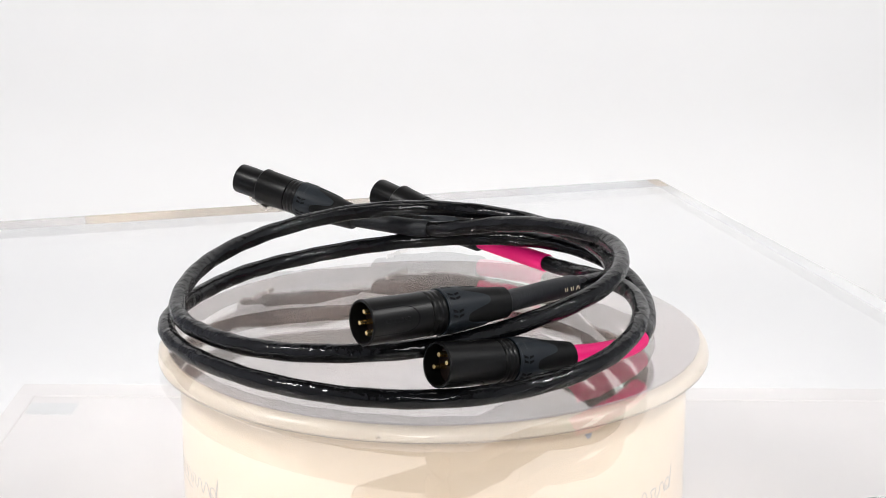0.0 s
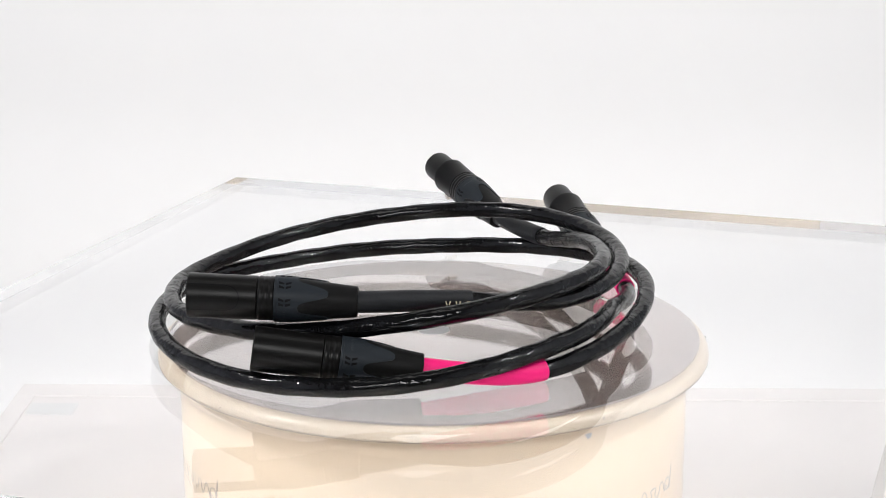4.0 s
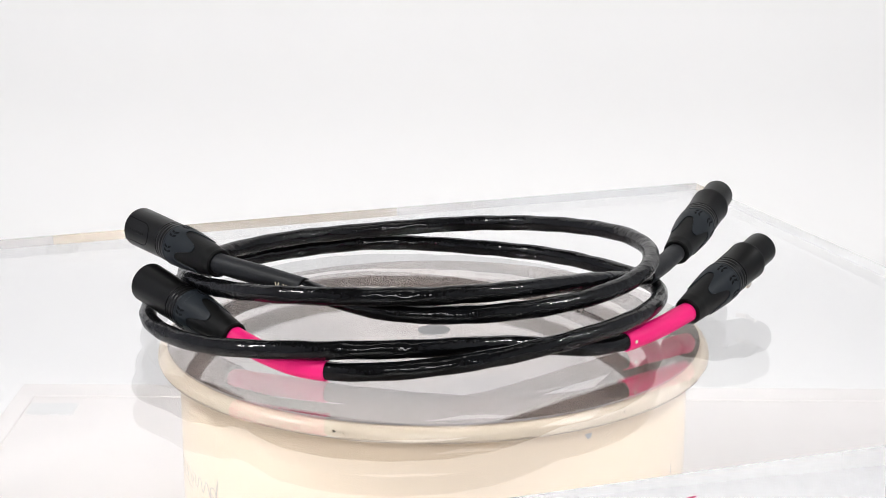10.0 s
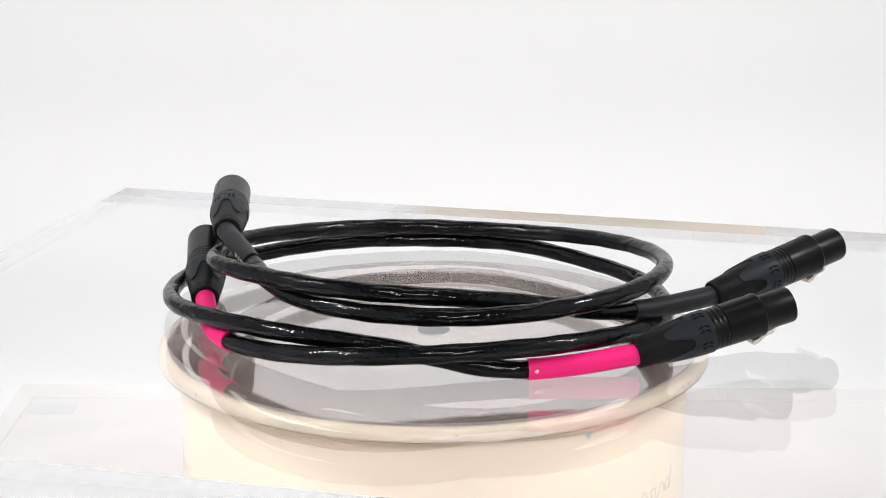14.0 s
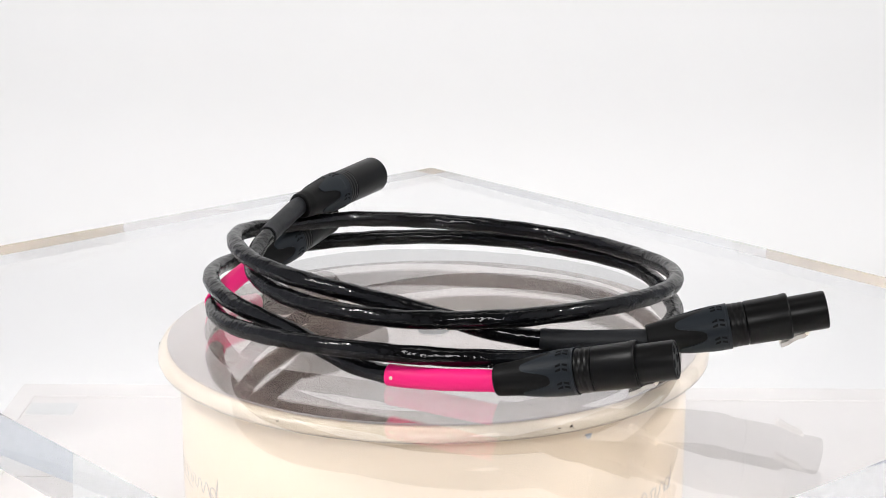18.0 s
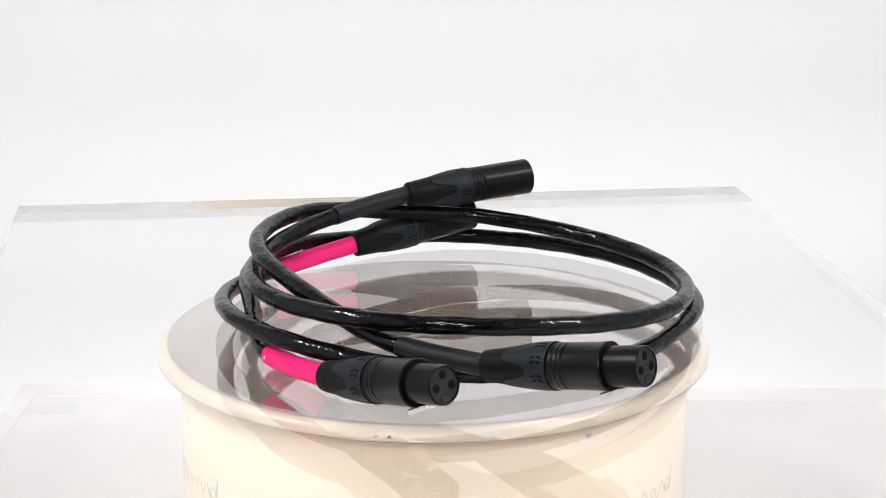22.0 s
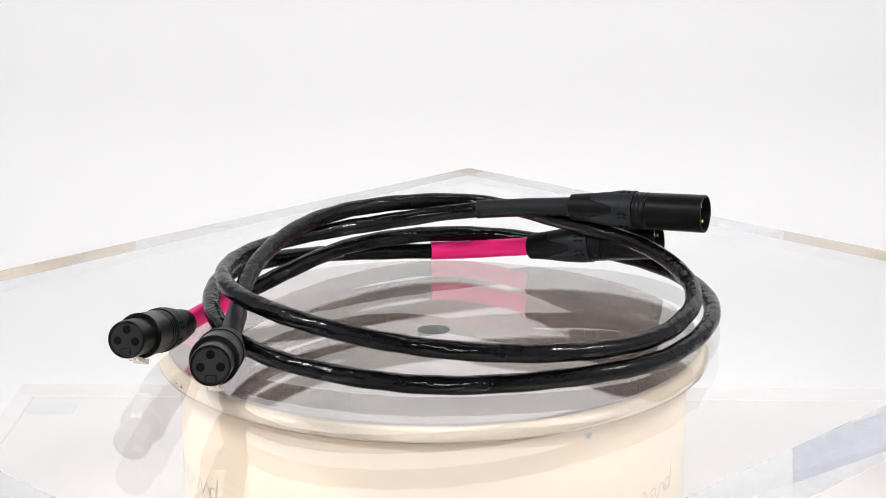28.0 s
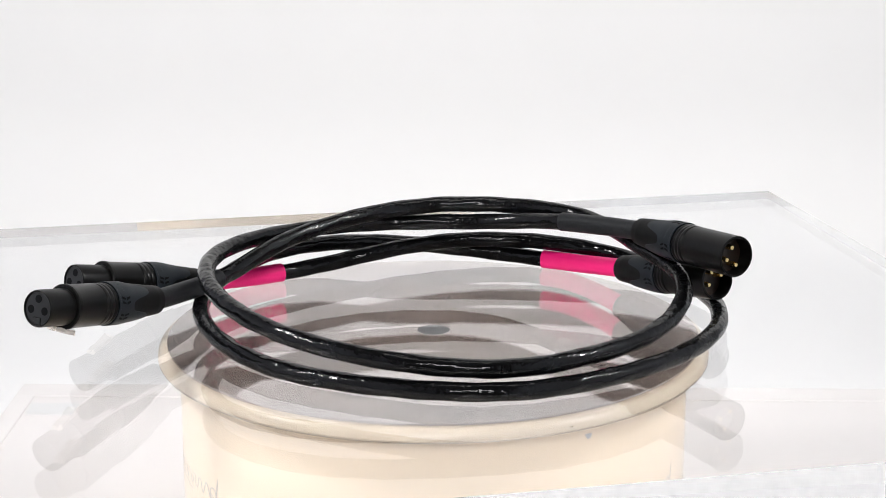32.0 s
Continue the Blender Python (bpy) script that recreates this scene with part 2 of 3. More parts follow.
def sweep(name, st, lo, hi, radius, mat, seg=28, round_ends=0.0):
    """A tube along part of a strand; radius(s, angle)."""
    idx = [i for i, s in enumerate(st.lengths) if lo <= s <= hi]
    verts, uv, faces = [], [], []
    for i in idx:
        s = st.lengths[i]
        fade = 1.0
        if round_ends:
            e = min(s - lo, hi - s)
            fade = 0.88 + 0.12 * min(1, max(0, e / round_ends)) ** 0.5
        for k in range(seg):
            a = 2 * math.pi * k / seg
            r = radius(s, a) * fade
            verts.append(st.points[i] + r * (math.cos(a) * st.sides[i] + math.sin(a) * st.ups[i]))
            uv.append((s, a))
    n = len(idx)
    for i in range(n - 1):
        for k in range(seg):
            m = (k + 1) % seg
            faces.append((i * seg + k, i * seg + m, (i + 1) * seg + m, (i + 1) * seg + k))
    faces.append(tuple(range(seg - 1, -1, -1)))
    faces.append(tuple((n - 1) * seg + k for k in range(seg)))
    quads = (n - 1) * seg

    def uvs(v, face, corner):
        s, a = uv[v]
        if face < quads and face % seg == seg - 1 and corner in (1, 2):
            a = 2 * math.pi
        return [s, a * 0.004]
    me = mesh_from(name, verts, faces, mat, uvs=uvs)
    bm = bmesh.new()
    bm.from_mesh(me)
    bmesh.ops.recalc_face_normals(bm, faces=bm.faces)
    bm.to_mesh(me)
    bm.free()
    me.set_sharp_from_angle(angle=radians(50))
    return me


# ------------------------------------------------------------------ the setting


def sheet(name, x0, y0, x1, y1, z, thick, mat, label):
    ob = new(name, mesh_of(box_bm(x0, y0, z - thick, x1, y1, z), name, mat))
    return tagged(ob, label, name.split("_")[0], kind="structure")


sheet("table_top", -0.75, -1.2, 0.75, 1.05, -0.0165, 0.73, M_TABLE, "pale matt table top under the turntable")


def backdrop():
    """White cloth that lies on the table and curves up behind the turntable."""
    prof = [(-1.0, -0.016), (-0.6, -0.016), (-0.2, -0.016), (0.1, -0.016), (0.45, -0.016)]
    for k in range(33):
        a = math.pi / 2 * k / 32
        prof.append((0.56 + 0.14 * math.sin(a), -0.016 + 0.14 * (1 - math.cos(a))))
    prof += [(0.70, 0.5), (0.70, 0.9), (0.70, 1.3)]
    xs = [-0.70 + 1.4 * k / 12 for k in range(13)]
    n, verts, faces = len(prof), [], []
    for x in xs:
        verts += [(x, y, z) for y, z in prof]
    for c in range(12):
        for i in range(n - 1):
            a = c * n + i
            faces.append((a, a + n, a + n + 1, a + 1))
    ob = new("backdrop", mesh_from("backdrop", verts, faces, M_PAPER))
    return tagged(ob, "seamless white cloth backdrop curving up from the table", "backdrop", kind="structure")


backdrop()


def room():
    w, e, d0, d1, h, f = 1.2, 1.12, -3.2, 1.7, 2.4, -0.75
    specs = (("wall_north", (-w, d1, f), (e, d1 + 0.1, h), M_WALL, "white painted studio wall"),
             ("wall_south", (-w, d0 - 0.1, f), (e, d0, h), M_ROOM, "dim grey studio wall"),
             # west and east: unseen, added close in to throw pale light into the plate
             ("wall_west", (-w - 0.1, d0, f), (-w, d1, h), M_WEST_BOUNCE, "added unseen pale blue bounce wall"),
             ("wall_east", (e, d0, f), (e + 0.1, d1, h), M_EAST_BOUNCE, "added unseen cool white bounce wall"),
             ("ceiling", (-w, d0, h), (e, d1, h + 0.1), M_ROOM, "plain dim grey studio ceiling"),
             ("floor", (-w, d0, f - 0.1), (e, d1, f), M_ROOM, "plain grey studio floor"))
    for name, a, b, mat, label in specs:
        ob = new(name, mesh_of(box_bm(*a, *b), name, mat))
        tagged(ob, label, name.split("_")[0], kind="structure")


room()

# ------------------------------------------------------------------ board under the turntable


def board():
    """A pale square board with a slightly raised edging and a worn sticker in one corner."""
    ob = tagged(new("display_board"), "pale pinkish-white square board with a raised edging", "board")
    ob.matrix_world = pose(0, 0, -0.0155, 0, 0, -1.4)
    x0, y0, x1, y1 = -0.262, -0.330, 0.340, 0.238
    attach("panel", mesh_of(box_bm(x0, y0, 0, x1, y1, 0.020, 0.001), "panel", M_TABLE), ob)
    for name, a in (("edging", (x0, y1 - 0.022, x1, y1)), ("edging", (x0, y0, x1, y0 + 0.022)),
                    ("edging", (x0, y0 + 0.022, x0 + 0.012, y1 - 0.022)), ("edging", (x1 - 0.012, y0 + 0.022, x1, y1 - 0.022))):
        attach(name, mesh_of(box_bm(a[0], a[1], 0.0195, a[2], a[3], 0.0206, 0.0003), name, M_EDGING), ob)
    attach("sticker", mesh_of(box_bm(-0.249, 0.184, 0.0195, -0.220, 0.204, 0.0203, 0.0002, 1), "sticker", M_STICKER), ob, label="small faded grey sticker")
    return ob


board()

# ------------------------------------------------------------------ turntable
DRUM_R, RIM_R, DISC_R = 0.121, 0.1310, 0.1257
GAP = 0.0012       # the platter lies this far under the slab, which rests on the centre bolt
turntable = tagged(new("turntable"), "cream enamelled display turntable with a polished steel disc", "turntable")
turntable.matrix_world = pose(0, 0, TABLE_Z + 0.0045)


def ring_arc(r, z, thick, a0, a1):
    """A thin dark bead along part of a circle."""
    n = max(3, int((a1 - a0) / 2))
    verts, faces = [], []
    for k in range(n + 1):
        a = radians(a0 + (a1 - a0) * k / n)
        w = thick * (0.5 + 0.8 * abs(noise.noise(Vector((a * 9, r, 0)))) + 0.2)
        for q in range(6):
            b = 2 * math.pi * q / 6
            rr = r + 0.0004 * math.cos(b)
            verts.append((rr * math.cos(a), rr * math.sin(a), z + w * math.sin(b)))
    for k in range(n):
        for q in range(6):
            p = (q + 1) % 6
            faces.append((k * 6 + q, k * 6 + p, k * 6 + 6 + p, k * 6 + 6 + q))
    faces += [tuple(range(6)), tuple(n * 6 + q for q in range(5, -1, -1))]
    return mesh_from("worn_line", verts, faces, M_WORN)


def script_stroke(a0, a1, humps):
    """Thin rounded arches on the drum, a bowl and a tall looped stroke, with a line under them."""
    low, high, tall = BASE_H - 0.0572, BASE_H - 0.0512, BASE_H - 0.0460
    line = []
    step = (a1 - a0) / humps
    for h in range(humps):
        for k in range(17):
            u = k / 16
            rise = 0.5 - 0.5 * math.cos(2 * math.pi * u)
            swing = (0.0, 0.16, 0.05)[h % 3]
            line.append((a0 + step * (h + u) + step * swing * math.sin(4 * math.pi * u), low + (high - low) * rise ** 0.7 * (1.0, 0.86, 0.93)[h % 3]))
    for k in range(25):
        b = 2 * math.pi * k / 24
        line.append((a1 + 1.2 - 1.3 * math.cos(b), low + (high - low) * 0.48 * (1 + math.sin(b) * 0.95)))
    line += [(a1 + 2.4 + 1.0 * k / 10, low + (tall - low) * k / 10) for k in range(11)]
    line += [(a1 + 3.4 - 0.7 * k / 10, tall - (tall - low) * k / 10) for k in range(1, 11)]
    under = [(a0 + (a1 - a0) * 0.6 * k / 20, low - 0.0026 + 0.0005 * math.sin(k / 5)) for k in range(21)]
    verts, faces = [], []
    for path in (line, under):
        base = len(verts)
        for k, (a, z) in enumerate(path):
            p, q = path[max(0, k - 1)], path[min(len(path) - 1, k + 1)]
            d = Vector((radians(q[0] - p[0]) * DRUM_R, q[1] - p[1])).normalized() * 0.00029
            for s in (1, -1):
                b, h = radians(a) - s * d.y / DRUM_R, z + s * d.x
                for r in (DRUM_R + 0.00012, DRUM_R - 0.0002):
                    verts.append((r * math.cos(b), r * math.sin(b), h))
        for k in range(len(path) - 1):
            i = base + 4 * k
            faces += [(i, i + 2, i + 6, i + 4), (i, i + 4, i + 5, i + 1), (i + 2, i + 3, i + 7, i + 6)]
    return mesh_from("faded_script", verts, faces, M_SCRIPT, False)


def build_turntable():
    z1 = BASE_H - GAP - 0.0072
    prof = [(0.0, 0.0), (0.0, DRUM_R - 0.004), (0.0012, DRUM_R - 0.001), (0.004, DRUM_R), (z1 - 0.002, DRUM_R),
            (z1 - 0.0005, DRUM_R - 0.0006), (z1, DRUM_R - 0.003), (z1, 0.0)]
    attach("drum", lathe("drum", prof, M_CREAM, 160, "z"), turntable)
    platter = attach("platter", None, turntable, pose(0, 0, BASE_H - GAP), "cream painted rim around a polished disc")
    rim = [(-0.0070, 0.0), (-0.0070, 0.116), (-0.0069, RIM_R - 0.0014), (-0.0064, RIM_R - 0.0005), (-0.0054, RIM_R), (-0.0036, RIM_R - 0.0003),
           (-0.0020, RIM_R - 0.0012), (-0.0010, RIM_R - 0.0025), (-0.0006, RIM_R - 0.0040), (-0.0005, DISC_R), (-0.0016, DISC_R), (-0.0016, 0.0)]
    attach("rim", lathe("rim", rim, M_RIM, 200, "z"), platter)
    disc = [(-0.0014, 0.0), (-0.0014, DISC_R - 0.0003), (-0.0003, DISC_R - 0.0003), (-0.0002, DISC_R + 0.0008), (0.0008, DISC_R + 0.0008), (0.0008, 0.0)]
    attach("disc", lathe("disc", disc, M_STEEL, 200, "z"), platter, label="polished lightly scratched steel disc")
    bolt = [(-0.0008, 0.0), (-0.0008, 0.0040), (0.0004, 0.0042), (GAP - 0.0003, 0.0078), (GAP, 0.0078), (GAP, 0.0)]
    attach("bolt", lathe("bolt", bolt, M_BOLT, 32, "z"), platter, label="flat grey centre bolt")
    # chips in the enamel of the rim
    rng = random.Random(4)
    chips = [(-22.0, 0.0035, -0.0042), (-20.2, 0.0022, -0.0046), (91.0, 0.0042, -0.0050), (88.6, 0.0036, -0.0048), (150, 0.002, -0.004), (-100, 0.003, -0.0052),
             (35, 0.0022, -0.0035), (-150, 0.003, -0.005), (120, 0.0015, -0.006), (5, 0.0016, -0.0055), (-60, 0.0018, -0.0045), (60, 0.0014, -0.0052)]
    specks = [(a + rng.uniform(-0.8, 0.8) * (j > 0), size * (0.45 if j == 0 else rng.uniform(0.15, 0.35)), z + rng.uniform(-0.0009, 0.0009) * (j > 0))
              for a, size, z in chips for j in range(3)]
    for a, size, z in specks:
        bm = bmesh.new()
        bmesh.ops.create_icosphere(bm, subdivisions=2, radius=0.5)
        for v in bm.verts:
            v.co = Vector((v.co.x * 0.0006, v.co.y * size, v.co.z * size * 0.36)) * (1 + 0.9 * (noise.noise(v.co * 5 + Vector((a * 7, 0, 0)))))
        ob = attach("paint_chip", mesh_of(bm, "paint_chip", M_CHIP, True), platter)
        r = RIM_R - 0.00025
        ob.matrix_local = pose(0, 0, 0, 0, 0, a) @ Matrix.Translation((r, 0, z * 0.8))
    # worn dark line where rim and drum meet, broken up
    at = 0.0
    while at < 356:
        span = rng.uniform(14, 46)
        arc = ring_arc(RIM_R - 0.00045, -0.0063, 0.00003 + 0.00005 * rng.random(), at, min(at + span, 359))
        attach("worn_line", arc, platter)
        at += span + rng.choice((0.4, 0.8, 1.5, 5.0))
    # grey index mark just under the rim, and the faded script on the drum
    bm = bmesh.new()
    vs = [bm.verts.new((x, y, z)) for x in (0.0, 0.0006) for y, z in ((-0.0019, 0.0011), (0.0019, 0.0011), (0.0011, -0.0009), (-0.0005, -0.0013))]
    bm.faces.new(vs[:4]), bm.faces.new(vs[4:])
    for k in range(4):
        bm.faces.new((vs[k], vs[(k + 1) % 4], vs[4 + (k + 1) % 4], vs[4 + k]))
    ob = attach("index_mark", mesh_of(bm, "index_mark", M_MARK), turntable, label="small grey pointed index mark")
    ob.matrix_local = pose(0, 0, 0, 0, 0, INDEX_A) @ Matrix.Translation((DRUM_R - 0.0002, 0, BASE_H - INDEX_DZ))
    for name, a0, a1, humps in (("faded_script", -172.0, -146.5, 7), ("faded_script", -41.0, -29.5, 3)):
        attach(name, script_stroke(a0, a1, humps), turntable, label="faded grey handwritten scroll, not readable")
    return platter


INDEX_A, INDEX_DZ = -56.9, 0.0153
platter = build_turntable()

# ------------------------------------------------------------------ acrylic slab


def slab_thing():
    bm = box_bm(-0.2215, -0.2570, -SLAB_T, 0.2215, 0.2570, 0.0)
    bmesh.ops.transform(bm, matrix=pose(0.0005, -0.0025, 0, 0, 0, 15.7), verts=bm.verts)
    me = mesh_of(bm, "acrylic_plate", M_ACRYLIC)
    ob = new("acrylic_plate", me)
    ob.visible_shadow = False
    ob.matrix_world = pose(0, 0, ZT)
    return tagged(ob, "thick clear acrylic plate lying on the turntable", "plate")


slab = slab_thing()

# ------------------------------------------------------------------ plugs
BOOT_END, COLLAR_END = 0.0, 0.0350


def wavy_collar(name):
    """Slate collar whose edge runs in three long waves down over the boot."""
    seg, rows = 72, 8
    verts, faces = [], []

    def outer(x):
        return 0.0071 + 0.0024 * min(1, max(0, (x - 0.006) / 0.022)) ** 0.8 + 0.00025
    for skin in (0, 1):
        for j in range(rows):
            for k in range(seg):
                a = 2 * math.pi * k / seg
                w = 0.5 + 0.5 * math.cos(4 * a)
                edge = 0.0125 + 0.0125 * (w * w * (3 - 2 * w))
                x = edge + (COLLAR_END - edge) * j / (rows - 1)
                r = outer(x) - (0.0009 if skin else 0)
                verts.append((x, r * math.cos(a), r * math.sin(a)))
    n = rows * seg
    for j in range(rows - 1):
        for k in range(seg):
            m = (k + 1) % seg
            faces.append((j * seg + k, j * seg + m, (j + 1) * seg + m, (j + 1) * seg + k))
            faces.append((n + j * seg + k, n + (j + 1) * seg + k, n + (j + 1) * seg + m, n + j * seg + m))
    for k in range(seg):
        m = (k + 1) % seg
        faces.append((k, n + k, n + m, m))
        e = (rows - 1) * seg
        faces.append((e + k, e + m, n + e + m, n + e + k))
    me = mesh_from(name, verts, faces, M_COLLAR)
    bm = bmesh.new()
    bm.from_mesh(me)
    bmesh.ops.recalc_face_normals(bm, faces=bm.faces)
    bm.to_mesh(me)
    bm.free()
    me.set_sharp_from_angle(angle=radians(40))
    return me


def oval_groove(x0, x1, r, half):
    """A fine dark groove round a long oval on the shell, open at the tip, centred on the up side."""
    n = 40
    path = []
    for k in range(n + 1):
        u = k / n * math.pi - math.pi / 2
        reach = 1 - math.cos(u) ** 0.7
        path.append((x0 + 0.0085 * reach, math.pi / 2 + half * math.sin(u)))
    path = [(x1, path[0][1])] + path + [(x1, path[-1][1])]
    verts, faces = [], []
    for k, (x, a) in enumerate(path):
        p, q = path[max(0, k - 1)], path[min(len(path) - 1, k + 1)]
        d = Vector((q[0] - p[0], (q[1] - p[1]) * r)).normalized() * 0.00018
        for s in (1, -1):
            b, h = a + s * d.x / r, x - s * d.y
            for lift in (0.00006, -0.0003):
                verts.append((h, (r + lift) * math.cos(b), (r + lift) * math.sin(b)))
    for k in range(len(path) - 1):
        i = 4 * k
        faces += [(i, i + 2, i + 6, i + 4), (i, i + 4, i + 5, i + 1), (i + 2, i + 3, i + 7, i + 6)]
    return mesh_from("oval_groove", verts, faces, M_SLOT, False)


def rear_meshes():
    boot = [(0.0, 0.0), (0.0, 0.0050), (0.0, 0.0060), (0.0006, 0.0066), (0.004, 0.0069), (0.0055, 0.0071), (0.006, 0.00705), (0.028, 0.0094), (0.0345, 0.0094), (0.0345, 0.0)]
    slot = box_bm(-0.0011, -0.00052, -0.0004, 0.0011, 0.00052, 0.0)
    for v in slot.verts:
        v.co.y = v.co.y * (1.15 if v.co.x > 0 else 0.75) + 0.30 * v.co.x
    letter = box_bm(-0.00055, -0.00016, -0.0002, 0.00055, 0.00016, 0.0)
    ring = [(0.0338, 0.0092), (0.0338, 0.00975), (0.0340, 0.00988), (0.0348, 0.00988), (0.0350, 0.00975), (0.0350, 0.0092), (0.0338, 0.0092)]
    return {"boot": lathe("boot", boot, M_BOOT, 56), "collar": wavy_collar("collar"), "slot": mesh_of(slot, "slot", M_SLOT), "letter": mesh_of(letter, "letter_bar", M_BAR),
            "ring": lathe("collar_ring", ring, M_COLLAR, 56)}


def ridged(x):
    """Three rounded ridges behind the shell."""
    out = []
    for k in range(3):
        b = x + 0.0023 * k
        out += [(b, 0.0092), (b + 0.0003, 0.00932), (b + 0.0010, 0.0094), (b + 0.0017, 0.00932), (b + 0.0020, 0.0092)]
    return out


REAR = rear_meshes()
MALE_L, FEMALE_L = 0.0714, 0.0762
male_shell = [(0.0346, 0.0), (0.0346, 0.0088)] + ridged(0.0352) + [(0.0421, 0.0088), (0.0425, 0.0093), (0.060, 0.00945), (MALE_L - 0.0004, 0.0095), (MALE_L, 0.0092),
                                                                  (MALE_L, 0.0085), (MALE_L - 0.0006, 0.0083), (0.0585, 0.0083), (0.0585, 0.0)]
female_shell = [(0.0346, 0.0), (0.0346, 0.0088)] + ridged(0.0352) + [(0.0421, 0.0088), (0.0425, 0.0094), (0.0575, 0.0096), (0.0582, 0.0098), (0.0600, 0.0099), (0.0606, 0.0095), (0.0606, 0.0)]
female_nose = [(0.0600, 0.0), (0.0600, 0.0080), (0.075, 0.0081), (0.0760, 0.0079), (FEMALE_L, 0.0075), (0.0760, 0.0071), (0.0752, 0.0070), (0.0752, 0.0)]
PLUG = {
    "male_shell": lathe("shell", male_shell, M_SHELL, 64),
    "insert": lathe("insert", [(0.0580, 0.0), (0.0580, 0.0082), (0.0640, 0.0082), (0.0640, 0.0)], M_INSERT, 40),
    "pin": lathe("pin", [(0.0588, 0.0), (0.0588, 0.0012), (0.0690, 0.0012), (0.0697, 0.0009), (0.0697, 0.0)], M_GOLD, 18),
    "emboss": mesh_of(box_bm(-0.0006, -0.0008, -0.0002, 0.0006, 0.0008, 0.00012, 0.00008, 1), "letter_bar", M_SHELL),
    "groove": oval_groove(0.0495, MALE_L - 0.0006, 0.00945, 0.60),
    "female_shell": lathe("shell", female_shell, M_SHELL, 64),
    "nose": lathe("nose", female_nose, M_SHELL, 56),
    "face": lathe("face", [(0.0740, 0.0), (0.0740, 0.0069), (0.0757, 0.0069), (0.0757, 0.0)], M_FACE, 44),
    "socket": lathe("socket", [(0.0755, 0.0), (0.0755, 0.00175), (0.07585, 0.00175), (0.07585, 0.00155), (0.0758, 0.0)], M_SLOT, 20),
    "key_tab": mesh_of(box_bm(0.0750, -0.0019, -0.0066, 0.0761, 0.0019, -0.0039, 0.0002, 1), "key_tab", M_FACE),
    "keyway": mesh_of(box_bm(0.0750, -0.0022, -0.0065, 0.0759, 0.0022, -0.0036, 0.0002, 1), "keyway", M_BOOT),
}


def latch_mesh():
    """Bent sheet-metal lever under the shell."""
    prof = [(0.0676, -0.0079), (0.0668, -0.0090), (0.0650, -0.0098), (0.0628, -0.0099), (0.0612, -0.0104), (0.0600, -0.0108), (0.0582, -0.0114), (0.0562, -0.0119), (0.0552, -0.0121), (0.0548, -0.0117)]
    verts, faces = [], []
    for dz in (-0.0004, 0.0014):
        for x, z in prof:
            wide = 0.0030 if x < 0.060 else 0.0022
            verts += [(x, -wide, z + dz), (x, wide, z + dz)]
    n = 2 * len(prof)
    for i in range(len(prof) - 1):
        a = 2 * i
        faces += [(a, a + 1, a + 3, a + 2), (n + a, n + a + 2, n + a + 3, n + a + 1), (a, a + 2, n + a + 2, n + a), (a + 1, n + a + 1, n + a + 3, a + 3)]
    faces += [(0, n, n + 1, 1), (n - 2, n - 1, 2 * n - 1, 2 * n - 2)]
    return mesh_from("latch", verts, faces, M_NICKEL, False)


PLUG["latch"] = latch_mesh()


def plug(kind, parent, m, roll=0.0):
    """A three-pole plug whose cable end lies at the pose's origin and whose tip points along its x."""
    ob = attach("male_plug" if kind == "male" else "female_plug", None, parent, m @ pose(0, 0, 0, roll, 0, 0),
                "black three-pin plug with gold pins" if kind == "male" else "black three-hole socket plug with a nickel latch")
    attach("boot", REAR["boot"], ob)
    attach("collar", REAR["collar"], ob, label="dark slate collar with a wavy edge")
    attach("collar_ring", REAR["ring"], ob)
    for side in range(8):
        turned = 45 * side + 10
        if side in (3, 7):
            # worn lettering between the slots
            for k in range(7):
                attach("letter_bar", REAR["letter"], ob, pose(0, 0, 0, turned - 11 + 6 * k, 0, 0) @ Matrix.Translation((0.0305, 0, 0.00982)))
            continue
        for x, lean in ((0.0290, 1), (0.0319, -1)):
            for k in range(2):
                cut = pose(0, 0, 0, turned + 12 * k, 0, 0) @ Matrix.Translation((x, 0, 0.00984))
                attach("slot", REAR["slot"], ob, cut @ Matrix.Diagonal((1, lean, 1, 1)))
    if kind == "male":
        attach("shell", PLUG["male_shell"], ob)
        attach("oval_groove", PLUG["groove"], ob, pose(0, 0, 0, -159, 0, 0))
        for k in range(7):
            attach("letter_bar", PLUG["emboss"], ob, pose(0, 0, 0, -159, 0, 0) @ Matrix.Translation((0.0545 + 0.0019 * k, 0, 0.00942)))
        attach("insert", PLUG["insert"], ob, label="brown-black plastic insert")
        for a in (115, 205, 25):
            attach("pin", PLUG["pin"], ob, Matrix.Translation((0, 0.0043 * math.cos(radians(a)), 0.0043 * math.sin(radians(a)))), "gold-plated contact pin")
    else:
        attach("shell", PLUG["female_shell"], ob)
        attach("nose", PLUG["nose"], ob)
        attach("face", PLUG["face"], ob)
        for a in (90, 200, 340):
            attach("socket", PLUG["socket"], ob, Matrix.Translation((0, 0.0041 * math.cos(radians(a)), 0.0036 * math.sin(radians(a)) + 0.0006)))
        attach("keyway", PLUG["keyway"], ob)
        attach("key_tab", PLUG["key_tab"], ob)
        attach("latch", PLUG["latch"], ob, label="bent nickel release latch")
    return ob


